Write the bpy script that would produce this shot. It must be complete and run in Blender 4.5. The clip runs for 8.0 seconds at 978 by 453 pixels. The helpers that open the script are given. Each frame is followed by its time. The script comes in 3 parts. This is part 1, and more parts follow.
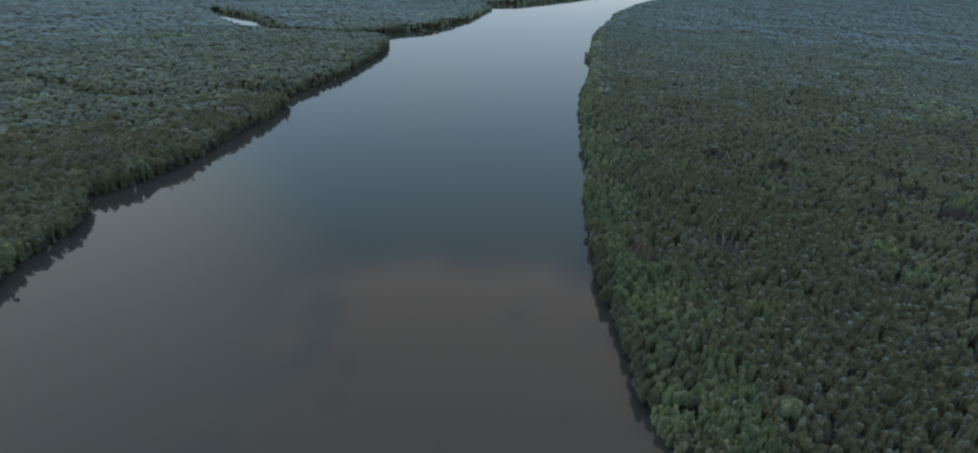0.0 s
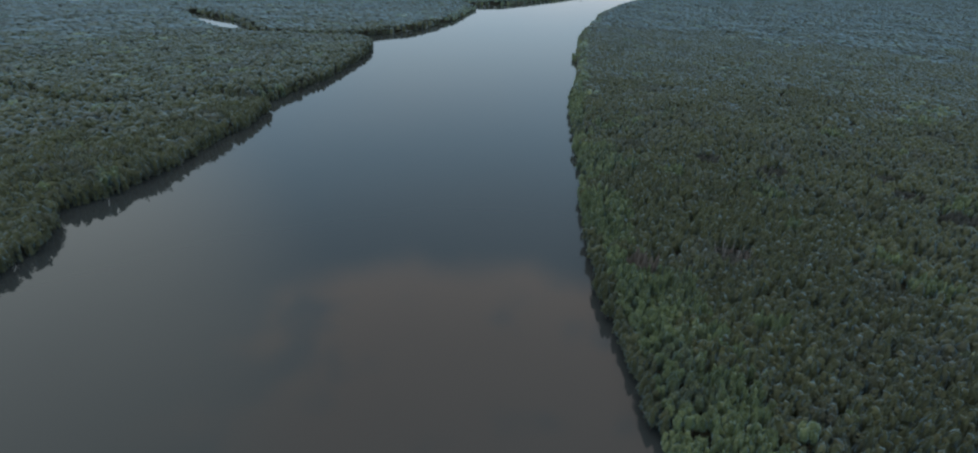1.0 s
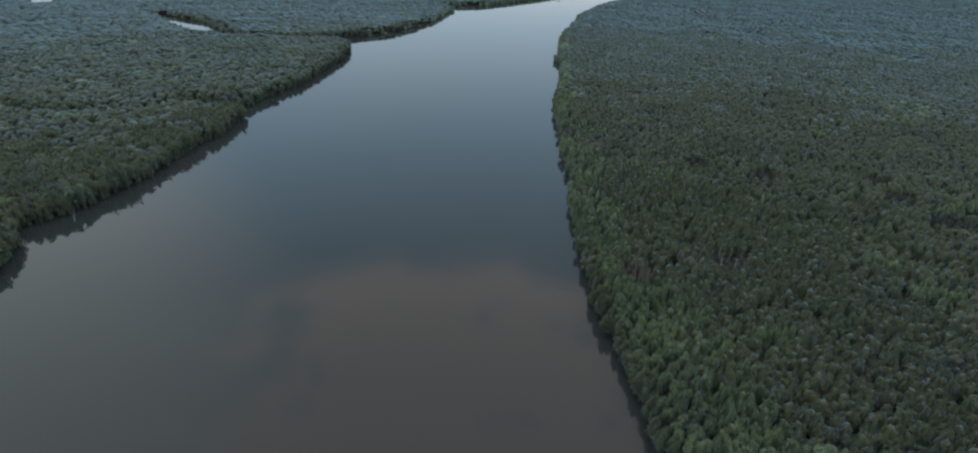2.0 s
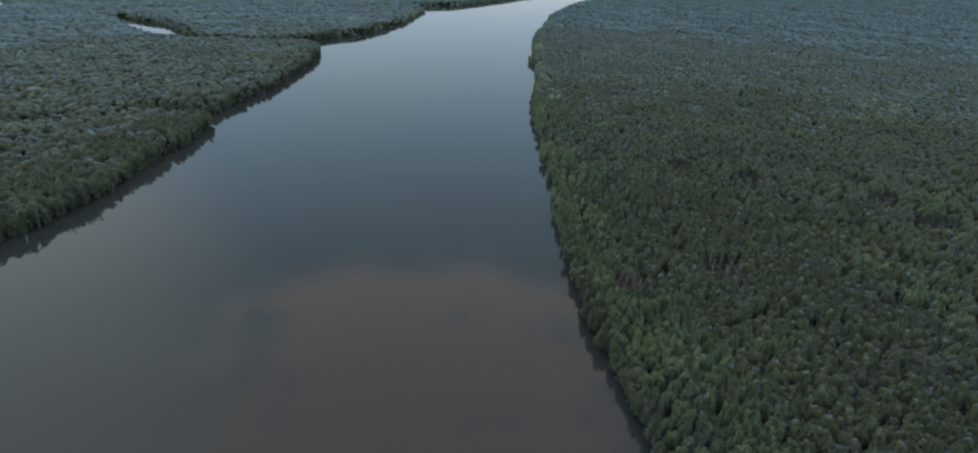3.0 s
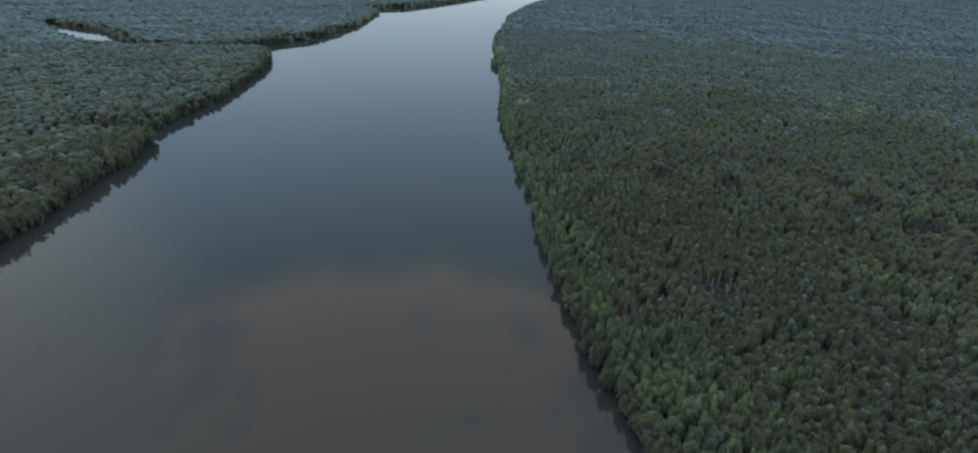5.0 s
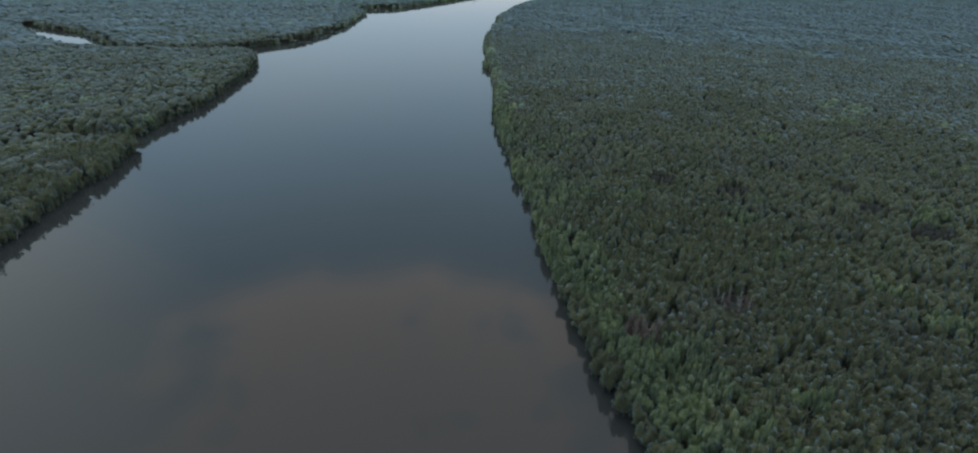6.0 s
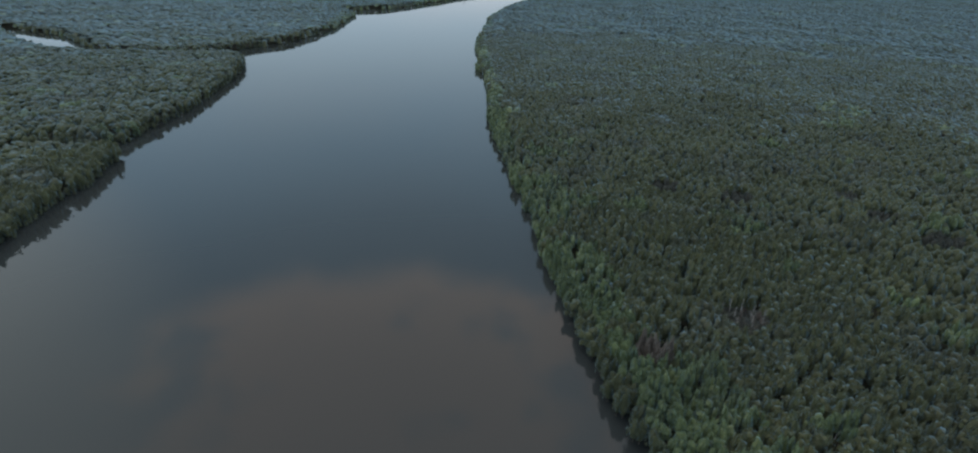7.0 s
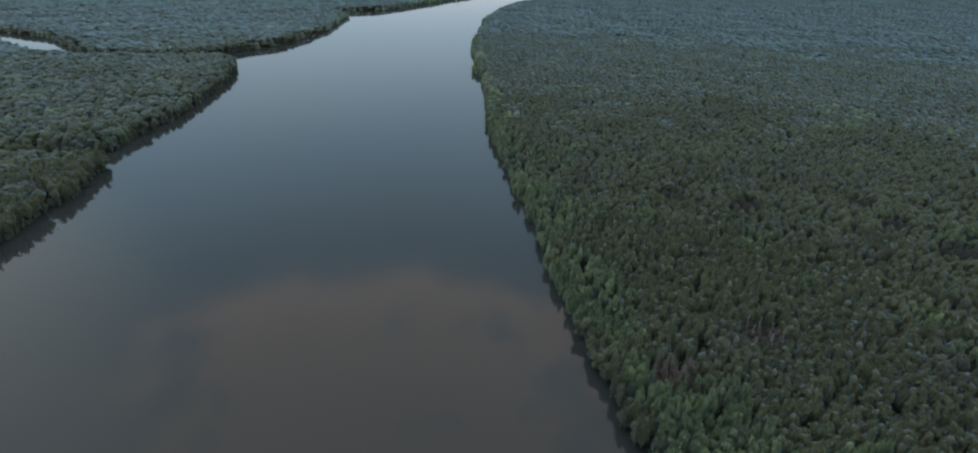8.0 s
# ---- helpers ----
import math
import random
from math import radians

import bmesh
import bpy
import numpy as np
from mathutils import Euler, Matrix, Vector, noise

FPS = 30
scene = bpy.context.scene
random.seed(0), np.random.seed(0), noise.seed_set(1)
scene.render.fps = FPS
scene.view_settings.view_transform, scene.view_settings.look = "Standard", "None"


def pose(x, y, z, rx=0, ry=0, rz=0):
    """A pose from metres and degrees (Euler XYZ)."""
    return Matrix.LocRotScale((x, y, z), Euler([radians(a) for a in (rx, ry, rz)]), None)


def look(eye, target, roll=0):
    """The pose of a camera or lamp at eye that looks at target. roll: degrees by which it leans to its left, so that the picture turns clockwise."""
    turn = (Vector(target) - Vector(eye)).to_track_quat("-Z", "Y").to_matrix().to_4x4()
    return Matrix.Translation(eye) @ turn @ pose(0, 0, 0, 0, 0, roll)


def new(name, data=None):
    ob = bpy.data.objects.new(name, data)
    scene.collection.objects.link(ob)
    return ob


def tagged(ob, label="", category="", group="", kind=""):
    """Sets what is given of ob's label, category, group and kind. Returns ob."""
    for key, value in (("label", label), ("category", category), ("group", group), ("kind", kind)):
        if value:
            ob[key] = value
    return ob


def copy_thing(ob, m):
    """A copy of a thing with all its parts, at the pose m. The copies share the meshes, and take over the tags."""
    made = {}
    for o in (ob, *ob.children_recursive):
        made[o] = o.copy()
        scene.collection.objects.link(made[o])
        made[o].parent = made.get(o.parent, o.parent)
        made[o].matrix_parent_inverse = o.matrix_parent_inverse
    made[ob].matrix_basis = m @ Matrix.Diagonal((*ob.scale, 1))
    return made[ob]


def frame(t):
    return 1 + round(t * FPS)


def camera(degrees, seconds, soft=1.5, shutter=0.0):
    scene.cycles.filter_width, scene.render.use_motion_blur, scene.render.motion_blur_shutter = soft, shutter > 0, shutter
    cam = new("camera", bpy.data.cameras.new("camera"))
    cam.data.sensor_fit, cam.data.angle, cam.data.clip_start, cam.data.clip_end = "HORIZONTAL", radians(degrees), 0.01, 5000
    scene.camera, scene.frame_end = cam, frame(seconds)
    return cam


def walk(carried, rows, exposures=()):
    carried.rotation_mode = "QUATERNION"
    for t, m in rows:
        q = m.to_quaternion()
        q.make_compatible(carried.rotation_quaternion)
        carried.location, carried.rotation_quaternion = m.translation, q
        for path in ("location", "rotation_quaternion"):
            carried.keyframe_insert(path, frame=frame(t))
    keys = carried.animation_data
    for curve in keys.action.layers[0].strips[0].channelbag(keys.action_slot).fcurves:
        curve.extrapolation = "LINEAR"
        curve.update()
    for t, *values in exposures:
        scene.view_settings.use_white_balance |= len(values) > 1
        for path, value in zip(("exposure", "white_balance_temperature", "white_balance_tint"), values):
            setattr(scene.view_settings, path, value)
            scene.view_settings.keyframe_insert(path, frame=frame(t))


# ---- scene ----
# ---- the drone's flight: metres, water level at z = 0 ----
cam = camera(81.0, 8.0, soft=2.1)
METRES, EYE, TILT, LEAN, TURN = 100.34, 130.0, 0.0, 0.0, 0.0
ROWS = [
    (0.0, 0.0, 0.0, 0.0, 0.57, -26.66, -1.13),
    (0.5, -0.0178, 0.0584, -0.0012, -0.2, -26.63, -1.1),
    (1.0, -0.0405, 0.1161, -0.0014, -1.11, -26.62, -1.13),
    (2.5, -0.1031, 0.2904, -0.0038, -4.72, -26.5, -1.18),
    (3.0, -0.1225, 0.3487, -0.004, -6.26, -26.49, -1.16),
    (3.5, -0.1413, 0.4077, -0.0034, -7.61, -26.48, -1.14),
    (4.0, -0.1598, 0.4677, -0.004, -8.73, -26.47, -1.14),
    (4.5, -0.1762, 0.5288, -0.0043, -9.91, -26.45, -1.15),
    (6.0, -0.2195, 0.716, -0.0028, -12.12, -26.43, -1.12),
    (6.5, -0.2309, 0.7795, -0.0029, -12.74, -26.41, -1.13),
    (7.0, -0.2402, 0.8382, -0.0027, -13.21, -26.38, -1.16),
    (7.5, -0.2491, 0.9011, -0.0026, -13.55, -26.33, -1.17),
    (8.0, -0.2573, 0.9632, -0.0022, -13.91, -26.31, -1.16),
]
walk(cam, [(t, pose(0, 0, EYE, TILT, LEAN, TURN) @ pose(METRES * x, METRES * y, METRES * z, 90 + pitch, roll, yaw)) for t, x, y, z, yaw, pitch, roll in ROWS],
     exposures=((0.0, 0.0, 6080, 10), (8.0, 0.0, 6080, 10)))

# ---- overcast evening sky and a veiled sun ----
SUN_ELEVATION, SUN_ROTATION = radians(70), radians(-30)


def sky_world():
    world = bpy.data.worlds.new("overcast_sky")
    scene.world = world
    world.use_nodes = True
    nt = world.node_tree
    nt.nodes.clear()
    link = nt.links.new
    out = nt.nodes.new("ShaderNodeOutputWorld")
    sky = nt.nodes.new("ShaderNodeTexSky")
    sky.sky_type, sky.sun_disc = "NISHITA", False
    sky.sun_elevation, sky.sun_rotation = SUN_ELEVATION, SUN_ROTATION
    sky.dust_density = 3.0
    clear = nt.nodes.new("ShaderNodeBackground")
    clear.inputs["Strength"].default_value = 0.08
    link(sky.outputs[0], clear.inputs["Color"])
    # cloud deck: colour by height above the horizon, broken up by soft noise
    co = nt.nodes.new("ShaderNodeTexCoord")
    sep = nt.nodes.new("ShaderNodeSeparateXYZ")
    link(co.outputs["Generated"], sep.inputs[0])
    big = nt.nodes.new("ShaderNodeTexNoise")
    big.inputs["Scale"].default_value, big.inputs["Detail"].default_value = 3.2, 4.0
    big.inputs["Roughness"].default_value = 0.45
    link(co.outputs["Generated"], big.inputs["Vector"])
    shift = nt.nodes.new("ShaderNodeMath")
    shift.operation = "MULTIPLY_ADD"
    shift.inputs[1].default_value, shift.inputs[2].default_value = 0.16, -0.08
    link(big.outputs["Fac"], shift.inputs[0])
    lift = nt.nodes.new("ShaderNodeMath")
    lift.operation = "ADD"
    link(sep.outputs["Z"], lift.inputs[0])
    link(shift.outputs[0], lift.inputs[1])
    ramp = nt.nodes.new("ShaderNodeValToRGB")
    ramp.color_ramp.interpolation = "EASE"
    stops = [
        (0.00, (0.88, 0.87, 0.86)),
        (0.14, (0.60, 0.76, 0.85)),
        (0.34, (0.48, 0.70, 0.86)),
        (0.48, (0.46, 0.64, 0.78)),
        (0.56, (0.66, 0.78, 0.86)),
        (0.72, (0.80, 0.86, 0.88)),
        (1.00, (0.62, 0.66, 0.70)),
    ]
    while len(ramp.color_ramp.elements) < len(stops):
        ramp.color_ramp.elements.new(0.5)
    for e, (p, c) in zip(ramp.color_ramp.elements, stops):
        e.position, e.color = p, (*c, 1)
    link(lift.outputs[0], ramp.inputs[0])
    # one bank of cloud ahead that takes the warm light of the low sun
    toward_bank = nt.nodes.new("ShaderNodeVectorMath")
    toward_bank.operation = "DOT_PRODUCT"
    toward_bank.inputs[1].default_value = (math.sin(radians(-1)) * math.cos(radians(41)), math.cos(radians(-1)) * math.cos(radians(41)), math.sin(radians(41)))
    link(co.outputs["Generated"], toward_bank.inputs[0])
    puff = nt.nodes.new("ShaderNodeTexNoise")
    puff.inputs["Scale"].default_value, puff.inputs["Detail"].default_value = 7.5, 5.0
    moved = nt.nodes.new("ShaderNodeMapping")
    moved.inputs["Location"].default_value = (3.1, 1.7, 0.4)
    moved.inputs["Scale"].default_value = (1.0, 1.0, 1.6)
    link(co.outputs["Generated"], moved.inputs["Vector"])
    link(moved.outputs[0], puff.inputs["Vector"])
    rough = nt.nodes.new("ShaderNodeMath")
    rough.operation = "MULTIPLY_ADD"
    rough.inputs[1].default_value = 0.34
    link(puff.outputs["Fac"], rough.inputs[0])
    link(toward_bank.outputs["Value"], rough.inputs[2])
    edge = nt.nodes.new("ShaderNodeMapRange")
    edge.interpolation_type = "SMOOTHSTEP"
    edge.inputs["From Min"].default_value, edge.inputs["From Max"].default_value = 1.065, 1.145
    edge.inputs["To Max"].default_value = 0.8
    link(rough.outputs[0], edge.inputs["Value"])
    above = nt.nodes.new("ShaderNodeMapRange")
    above.interpolation_type = "SMOOTHSTEP"
    above.inputs["From Min"].default_value, above.inputs["From Max"].default_value = 0.49, 0.55
    link(lift.outputs[0], above.inputs["Value"])
    share = nt.nodes.new("ShaderNodeMath")
    share.operation = "MULTIPLY"
    link(edge.outputs[0], share.inputs[0])
    link(above.outputs[0], share.inputs[1])
    warm = nt.nodes.new("ShaderNodeMix")
    warm.data_type = "RGBA"
    warm.inputs[7].default_value = (1.40, 1.12, 0.92, 1)
    link(share.outputs[0], warm.inputs[0])
    link(ramp.outputs[0], warm.inputs[6])
    # a paler grey bank off to the west
    west = nt.nodes.new("ShaderNodeVectorMath")
    west.operation = "DOT_PRODUCT"
    west.inputs[1].default_value = (math.sin(radians(-50)) * math.cos(radians(29)), math.cos(radians(-50)) * math.cos(radians(29)), math.sin(radians(29)))
    link(co.outputs["Generated"], west.inputs[0])
    west_edge = nt.nodes.new("ShaderNodeMapRange")
    west_edge.interpolation_type = "SMOOTHSTEP"
    west_edge.inputs["From Min"].default_value, west_edge.inputs["From Max"].default_value = 0.86, 0.99
    west_edge.inputs["To Max"].default_value = 0.9
    link(west.outputs["Value"], west_edge.inputs["Value"])
    pale = nt.nodes.new("ShaderNodeMix")
    pale.data_type = "RGBA"
    pale.inputs[7].default_value = (1.12, 1.18, 1.10, 1)
    link(west_edge.outputs[0], pale.inputs[0])
    link(warm.outputs[2], pale.inputs[6])
    deck = nt.nodes.new("ShaderNodeBackground")
    deck.inputs["Strength"].default_value = 1.06
    link(pale.outputs[2], deck.inputs["Color"])
    mix = nt.nodes.new("ShaderNodeMixShader")
    mix.inputs[0].default_value = 0.93
    link(clear.outputs[0], mix.inputs[1])
    link(deck.outputs[0], mix.inputs[2])
    link(mix.outputs[0], out.inputs["Surface"])


sky_world()
sun = new("sun", bpy.data.lights.new("sun", "SUN"))
sun.data.energy, sun.data.angle, sun.data.color = 0.5, radians(30), (1.0, 0.93, 0.84)
toward = Vector((math.sin(SUN_ROTATION) * math.cos(SUN_ELEVATION), math.cos(SUN_ROTATION) * math.cos(SUN_ELEVATION), math.sin(SUN_ELEVATION)))
sun.matrix_world = look(toward * 800, (0, 0, 0))

# ---- materials ----


class Nodes:
    """A node material, written in few words."""

    def __init__(self, name):
        self.mat = bpy.data.materials.new(name)
        self.mat.use_nodes = True
        self.nt = self.mat.node_tree
        self.bsdf = self.nt.nodes["Principled BSDF"]

    def node(self, kind, **settings):
        n = self.nt.nodes.new("ShaderNode" + kind)
        for k, v in settings.items():
            n.inputs[k.replace("_", " ")].default_value = v
        return n

    def link(self, a, b):
        self.nt.links.new(a, b)

    def noise(self, scale, detail=3.0, rough=0.5):
        n = self.node("TexNoise", Scale=scale, Detail=detail, Roughness=rough)
        g = self.node("NewGeometry")
        self.link(g.outputs["Position"], n.inputs["Vector"])
        return n.outputs["Fac"]

    def ramp(self, fac, stops):
        r = self.node("ValToRGB")
        while len(r.color_ramp.elements) < len(stops):
            r.color_ramp.elements.new(0.5)
        for e, (p, c) in zip(r.color_ramp.elements, stops):
            e.position, e.color = p, (*c, 1)
        self.link(fac, r.inputs[0])
        return r.outputs[0]

    def mix(self, fac, a, b, how="MIX"):
        m = self.nt.nodes.new("ShaderNodeMix")
        m.data_type, m.blend_type = "RGBA", how
        for sock, v in ((m.inputs[0], fac), (m.inputs[6], a), (m.inputs[7], b)):
            if hasattr(v, "links"):
                self.link(v, sock)
            else:
                sock.default_value = (*v, 1) if isinstance(v, tuple) else v
        return m.outputs[2]

    def maths(self, how, a, b):
        m = self.nt.nodes.new("ShaderNodeMath")
        m.operation = how
        for sock, v in zip(m.inputs, (a, b)):
            if hasattr(v, "links"):
                self.link(v, sock)
            else:
                sock.default_value = v
        return m.outputs[0]

    def bump(self, height, strength, distance):
        b = self.node("Bump", Strength=strength, Distance=distance)
        self.link(height, b.inputs["Height"])
        self.link(b.outputs[0], self.bsdf.inputs["Normal"])

    def done(self, colour=None, rough=0.6, spec=0.5):
        if colour is not None:
            self.link(colour, self.bsdf.inputs["Base Color"])
        self.bsdf.inputs["Roughness"].default_value = rough
        self.bsdf.inputs["Specular IOR Level"].default_value = spec
        return self.mat


def leaf_material(name, single, dark, mid, light, rough=0.6, spec=0.35, shoots=None, sheen=0.82):
    """Leaves. single: one tree an object, so its tint comes from the object; otherwise from the tint of each crown in the mesh."""
    m = Nodes(name)
    if single:
        tone = m.node("ObjectInfo").outputs["Random"]
    else:
        a = m.nt.nodes.new("ShaderNodeAttribute")
        a.attribute_name = "tint"
        tone = a.outputs["Fac"]
    leaf = m.node("NewGeometry").outputs["Random Per Island"]
    patch = m.noise(0.018, 4.0, 0.6)
    v = m.maths("ADD", m.maths("MULTIPLY", tone, 0.36), m.maths("MULTIPLY", m.maths("SUBTRACT", leaf, 0.2), 0.32))
    stand = m.noise(0.06, 2.0, 0.5)
    patch = m.maths("ADD", m.maths("MULTIPLY", patch, 0.65), m.maths("MULTIPLY", stand, 0.35))
    v = m.maths("ADD", v, m.maths("MULTIPLY", m.maths("SUBTRACT", patch, 0.39), 1.9))
    colour = m.ramp(v, [(0.05, dark), (0.5, mid), (0.95, light)])
    # stands with thinner, greyer foliage
    thin = m.node("MapRange", From_Min=0.53, From_Max=0.68, To_Max=0.6)
    m.link(m.noise(0.034, 3.0, 0.6), thin.inputs["Value"])
    colour = m.mix(thin.outputs[0], colour, (0.104, 0.102, 0.080))
    fine = m.noise(2.2, 3.0, 0.6)
    m.bump(fine, 0.3, 0.3)
    colour = m.mix(m.maths("MULTIPLY", fine, 0.22), colour, dark)
    if shoots:
        # pale young shoots here and there
        young = m.maths("GREATER_THAN", leaf, 0.84)
        colour = m.mix(m.maths("MULTIPLY", young, 0.55), colour, shoots)
    m.done(colour, rough, spec)
    # blue sheen imitates haze, strongest where the canopy is seen at a low angle
    m.bsdf.inputs["Sheen Weight"].default_value, m.bsdf.inputs["Sheen Roughness"].default_value = sheen, 0.46
    m.bsdf.inputs["Sheen Tint"].default_value = (0.44, 0.76, 1.0, 1)
    # light that comes through the leaves
    glow = m.node("BsdfTranslucent")
    m.link(colour, glow.inputs["Color"])
    both = m.node("MixShader")
    both.inputs[0].default_value = 0.45
    m.link(m.bsdf.outputs[0], both.inputs[1])
    m.link(glow.outputs[0], both.inputs[2])
    m.link(both.outputs[0], m.nt.nodes["Material Output"].inputs["Surface"])
    return m.mat


def bark_material(name, a, b, scale):
    m = Nodes(name)
    n = m.noise(scale, 4.0, 0.6)
    m.bump(n, 0.5, 0.03)
    return m.done(m.ramp(n, [(0.3, a), (0.7, b)]), 0.85, 0.2)


def water_material():
    m = Nodes("turbid_river_water")
    silt = m.noise(0.006, 3.0, 0.5)
    colour = m.ramp(silt, [(0.3, (0.026, 0.031, 0.032)), (0.7, (0.032, 0.036, 0.036))])
    ripple = m.noise(0.6, 4.0, 0.55)
    m.bump(ripple, 0.02, 0.1)
    m.bsdf.inputs["IOR"].default_value = 1.34
    return m.done(colour, 0.05, 0.5)


def mud_material():
    m = Nodes("mangrove_mud")
    a, b = m.noise(0.3, 5.0, 0.6), m.noise(0.02, 3.0)
    colour = m.ramp(a, [(0.3, (0.028, 0.025, 0.020)), (0.7, (0.052, 0.046, 0.036))])
    colour = m.mix(m.maths("MULTIPLY", b, 0.6), colour, (0.03, 0.04, 0.018))
    m.bump(a, 0.6, 0.3)
    return m.done(colour, 0.8, 0.3)


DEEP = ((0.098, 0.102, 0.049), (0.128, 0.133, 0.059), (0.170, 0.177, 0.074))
FRESH = ((0.104, 0.132, 0.060), (0.166, 0.206, 0.088), (0.295, 0.345, 0.150))
DRY = ((0.170, 0.144, 0.122), (0.240, 0.205, 0.176), (0.320, 0.282, 0.244))
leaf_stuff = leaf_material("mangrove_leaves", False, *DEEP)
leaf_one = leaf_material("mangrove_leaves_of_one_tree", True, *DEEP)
fresh_stuff = leaf_material("fresh_green_leaves", False, *FRESH, shoots=(0.32, 0.36, 0.18))
fresh_one = leaf_material("fresh_green_leaves_of_one_tree", True, *FRESH, shoots=(0.32, 0.36, 0.18))
bare_one = leaf_material("bare_grey_twigs", True, (0.098, 0.097, 0.080), (0.122, 0.118, 0.098), (0.154, 0.146, 0.124), rough=0.8, spec=0.2, sheen=0.4)
dry_one = leaf_material("withered_leaves", True, *DRY, rough=0.8, spec=0.2, sheen=0.2)
bark = bark_material("grey_brown_bark", (0.06, 0.05, 0.04), (0.16, 0.14, 0.12), 3.0)
bleached = bark_material("bleached_dead_wood", (0.26, 0.25, 0.23), (0.48, 0.46, 0.43), 4.0)
water_mat = water_material()
mud_mat = mud_material()

# ---- plan of the river: banks as paths of (x, y) ----
# the western bank up to the small creek, and on from its mouth past the side arm
WEST = [(-260, -2500), (-225, -600), (-212, 0), (-204, 150), (-199, 194), (-204, 218), (-202, 242), (-206, 266), (-221, 284),
        (-202, 300), (-192.5, 329), (-184.5, 383), (-175, 445), (-174, 479), (-190, 494), (-235, 493), (-296, 467), (-332, 468),
        (-420, 527), (-417, 530), (-331, 472), (-296, 471), (-232, 505)]
WEST_ABOVE = [(-180, 512), (-168, 554), (-154, 602), (-142, 690), (-137, 759), (-141, 806), (-156, 835), (-240, 850), (-318, 863),
              (-395, 924), (-451, 992), (-484, 1048), (-520, 1106), (-512, 1116), (-505, 1116), (-458, 1072), (-417, 1044), (-352, 946), (-330, 904),
              (-300, 878), (-262, 862), (-210, 860), (-168, 882), (-99, 955), (-43, 1084), (-6, 1278), (-34, 1335), (0, 1352), (68, 1378), (130, 1447),
              (261, 1631), (500, 1900), (1500, 2900), (3200, 4600)]
EAST = [(90, -2500), (70, -600), (55, 0), (51, 137), (47, 190), (50, 240), (55.5, 300), (66, 378), (72.5, 450), (87, 540),
        (108, 650), (121, 703), (113, 714), (122, 744), (149, 879), (166, 948), (204, 1071), (232, 1175), (270, 1256), (347, 1424),
        (395, 1490), (640, 1730), (1900, 2900), (3600, 4600)]

# the end of a lagoon deep in the western forest
LAGOON = [(-786, 1273), (-820, 1251), (-935, 1425), (-962, 1490), (-915, 1470), (-898, 1450)]


def lattice(ix, iy, seed):
    h = (ix * 374761393 + iy * 668265263 + seed * 974634777) & 0x7FFFFFFF
    h = ((h ^ (h >> 13)) * 1274126177) & 0x7FFFFFFF
    return ((h ^ (h >> 16)) & 0xFFFF) / 65535.0


def wave(x, y, size, seed):
    """Smooth value noise from 0 to 1 with waves of about that size in metres."""
    u, v = np.asarray(x) / size, np.asarray(y) / size
    i, j = np.floor(u).astype(np.int64), np.floor(v).astype(np.int64)
    a, b = u - i, v - j
    a, b = a * a * (3 - 2 * a), b * b * (3 - 2 * b)
    low = lattice(i, j, seed) * (1 - a) + lattice(i + 1, j, seed) * a
    high = lattice(i, j + 1, seed) * (1 - a) + lattice(i + 1, j + 1, seed) * a
    return low * (1 - b) + high * b


def inland(x, y):
    """Metres from the water's edge: positive on land, negative in the river."""
    x, y = np.asarray(x, float), np.asarray(y, float)
    best, inside = np.full(x.shape, 1e9), np.zeros(x.shape, bool)
    for shore in (WEST + WEST_ABOVE + EAST[::-1], LAGOON):
        ring = np.array(shore, float)
        for (ax, ay), (bx, by) in zip(ring, np.roll(ring, -1, axis=0)):
            dx, dy = bx - ax, by - ay
            k = np.clip(((x - ax) * dx + (y - ay) * dy) / (dx * dx + dy * dy), 0, 1)
            best = np.minimum(best, np.hypot(x - ax - k * dx, y - ay - k * dy))
            if dy:
                inside ^= ((ay > y) != (by > y)) & (x < (bx - ax) * (y - ay) / dy + ax)
    d = np.where(inside, -best, best)
    return d + 4.0 * (wave(x, y, 16, 3) - 0.5) + 2.4 * (wave(x, y, 6, 4) - 0.5)


# ---- ground and water ----


def mesh_of(name, verts, faces, materials, slots=None, tint=None, smooth=True):
    """A mesh from arrays of triangles (or of quads)."""
    verts, faces = np.asarray(verts, np.float32), np.asarray(faces, np.int32)
    n = faces.shape[1]
    me = bpy.data.meshes.new(name)
    me.vertices.add(len(verts))
    me.vertices.foreach_set("co", verts.ravel())
    me.loops.add(faces.size)
    me.loops.foreach_set("vertex_index", faces.ravel())
    me.polygons.add(len(faces))
    me.polygons.foreach_set("loop_start", np.arange(0, faces.size, n, dtype=np.int32))
    me.polygons.foreach_set("loop_total", np.full(len(faces), n, np.int32))
    for mat in materials:
        me.materials.append(mat)
    if slots is not None:
        me.polygons.foreach_set("material_index", np.asarray(slots, np.int32))
    if tint is not None:
        me.attributes.new("tint", "FLOAT", "POINT").data.foreach_set("value", np.asarray(tint, np.float32))
    me.polygons.foreach_set("use_smooth", np.full(len(faces), smooth))
    me.update(calc_edges=True)
    return me


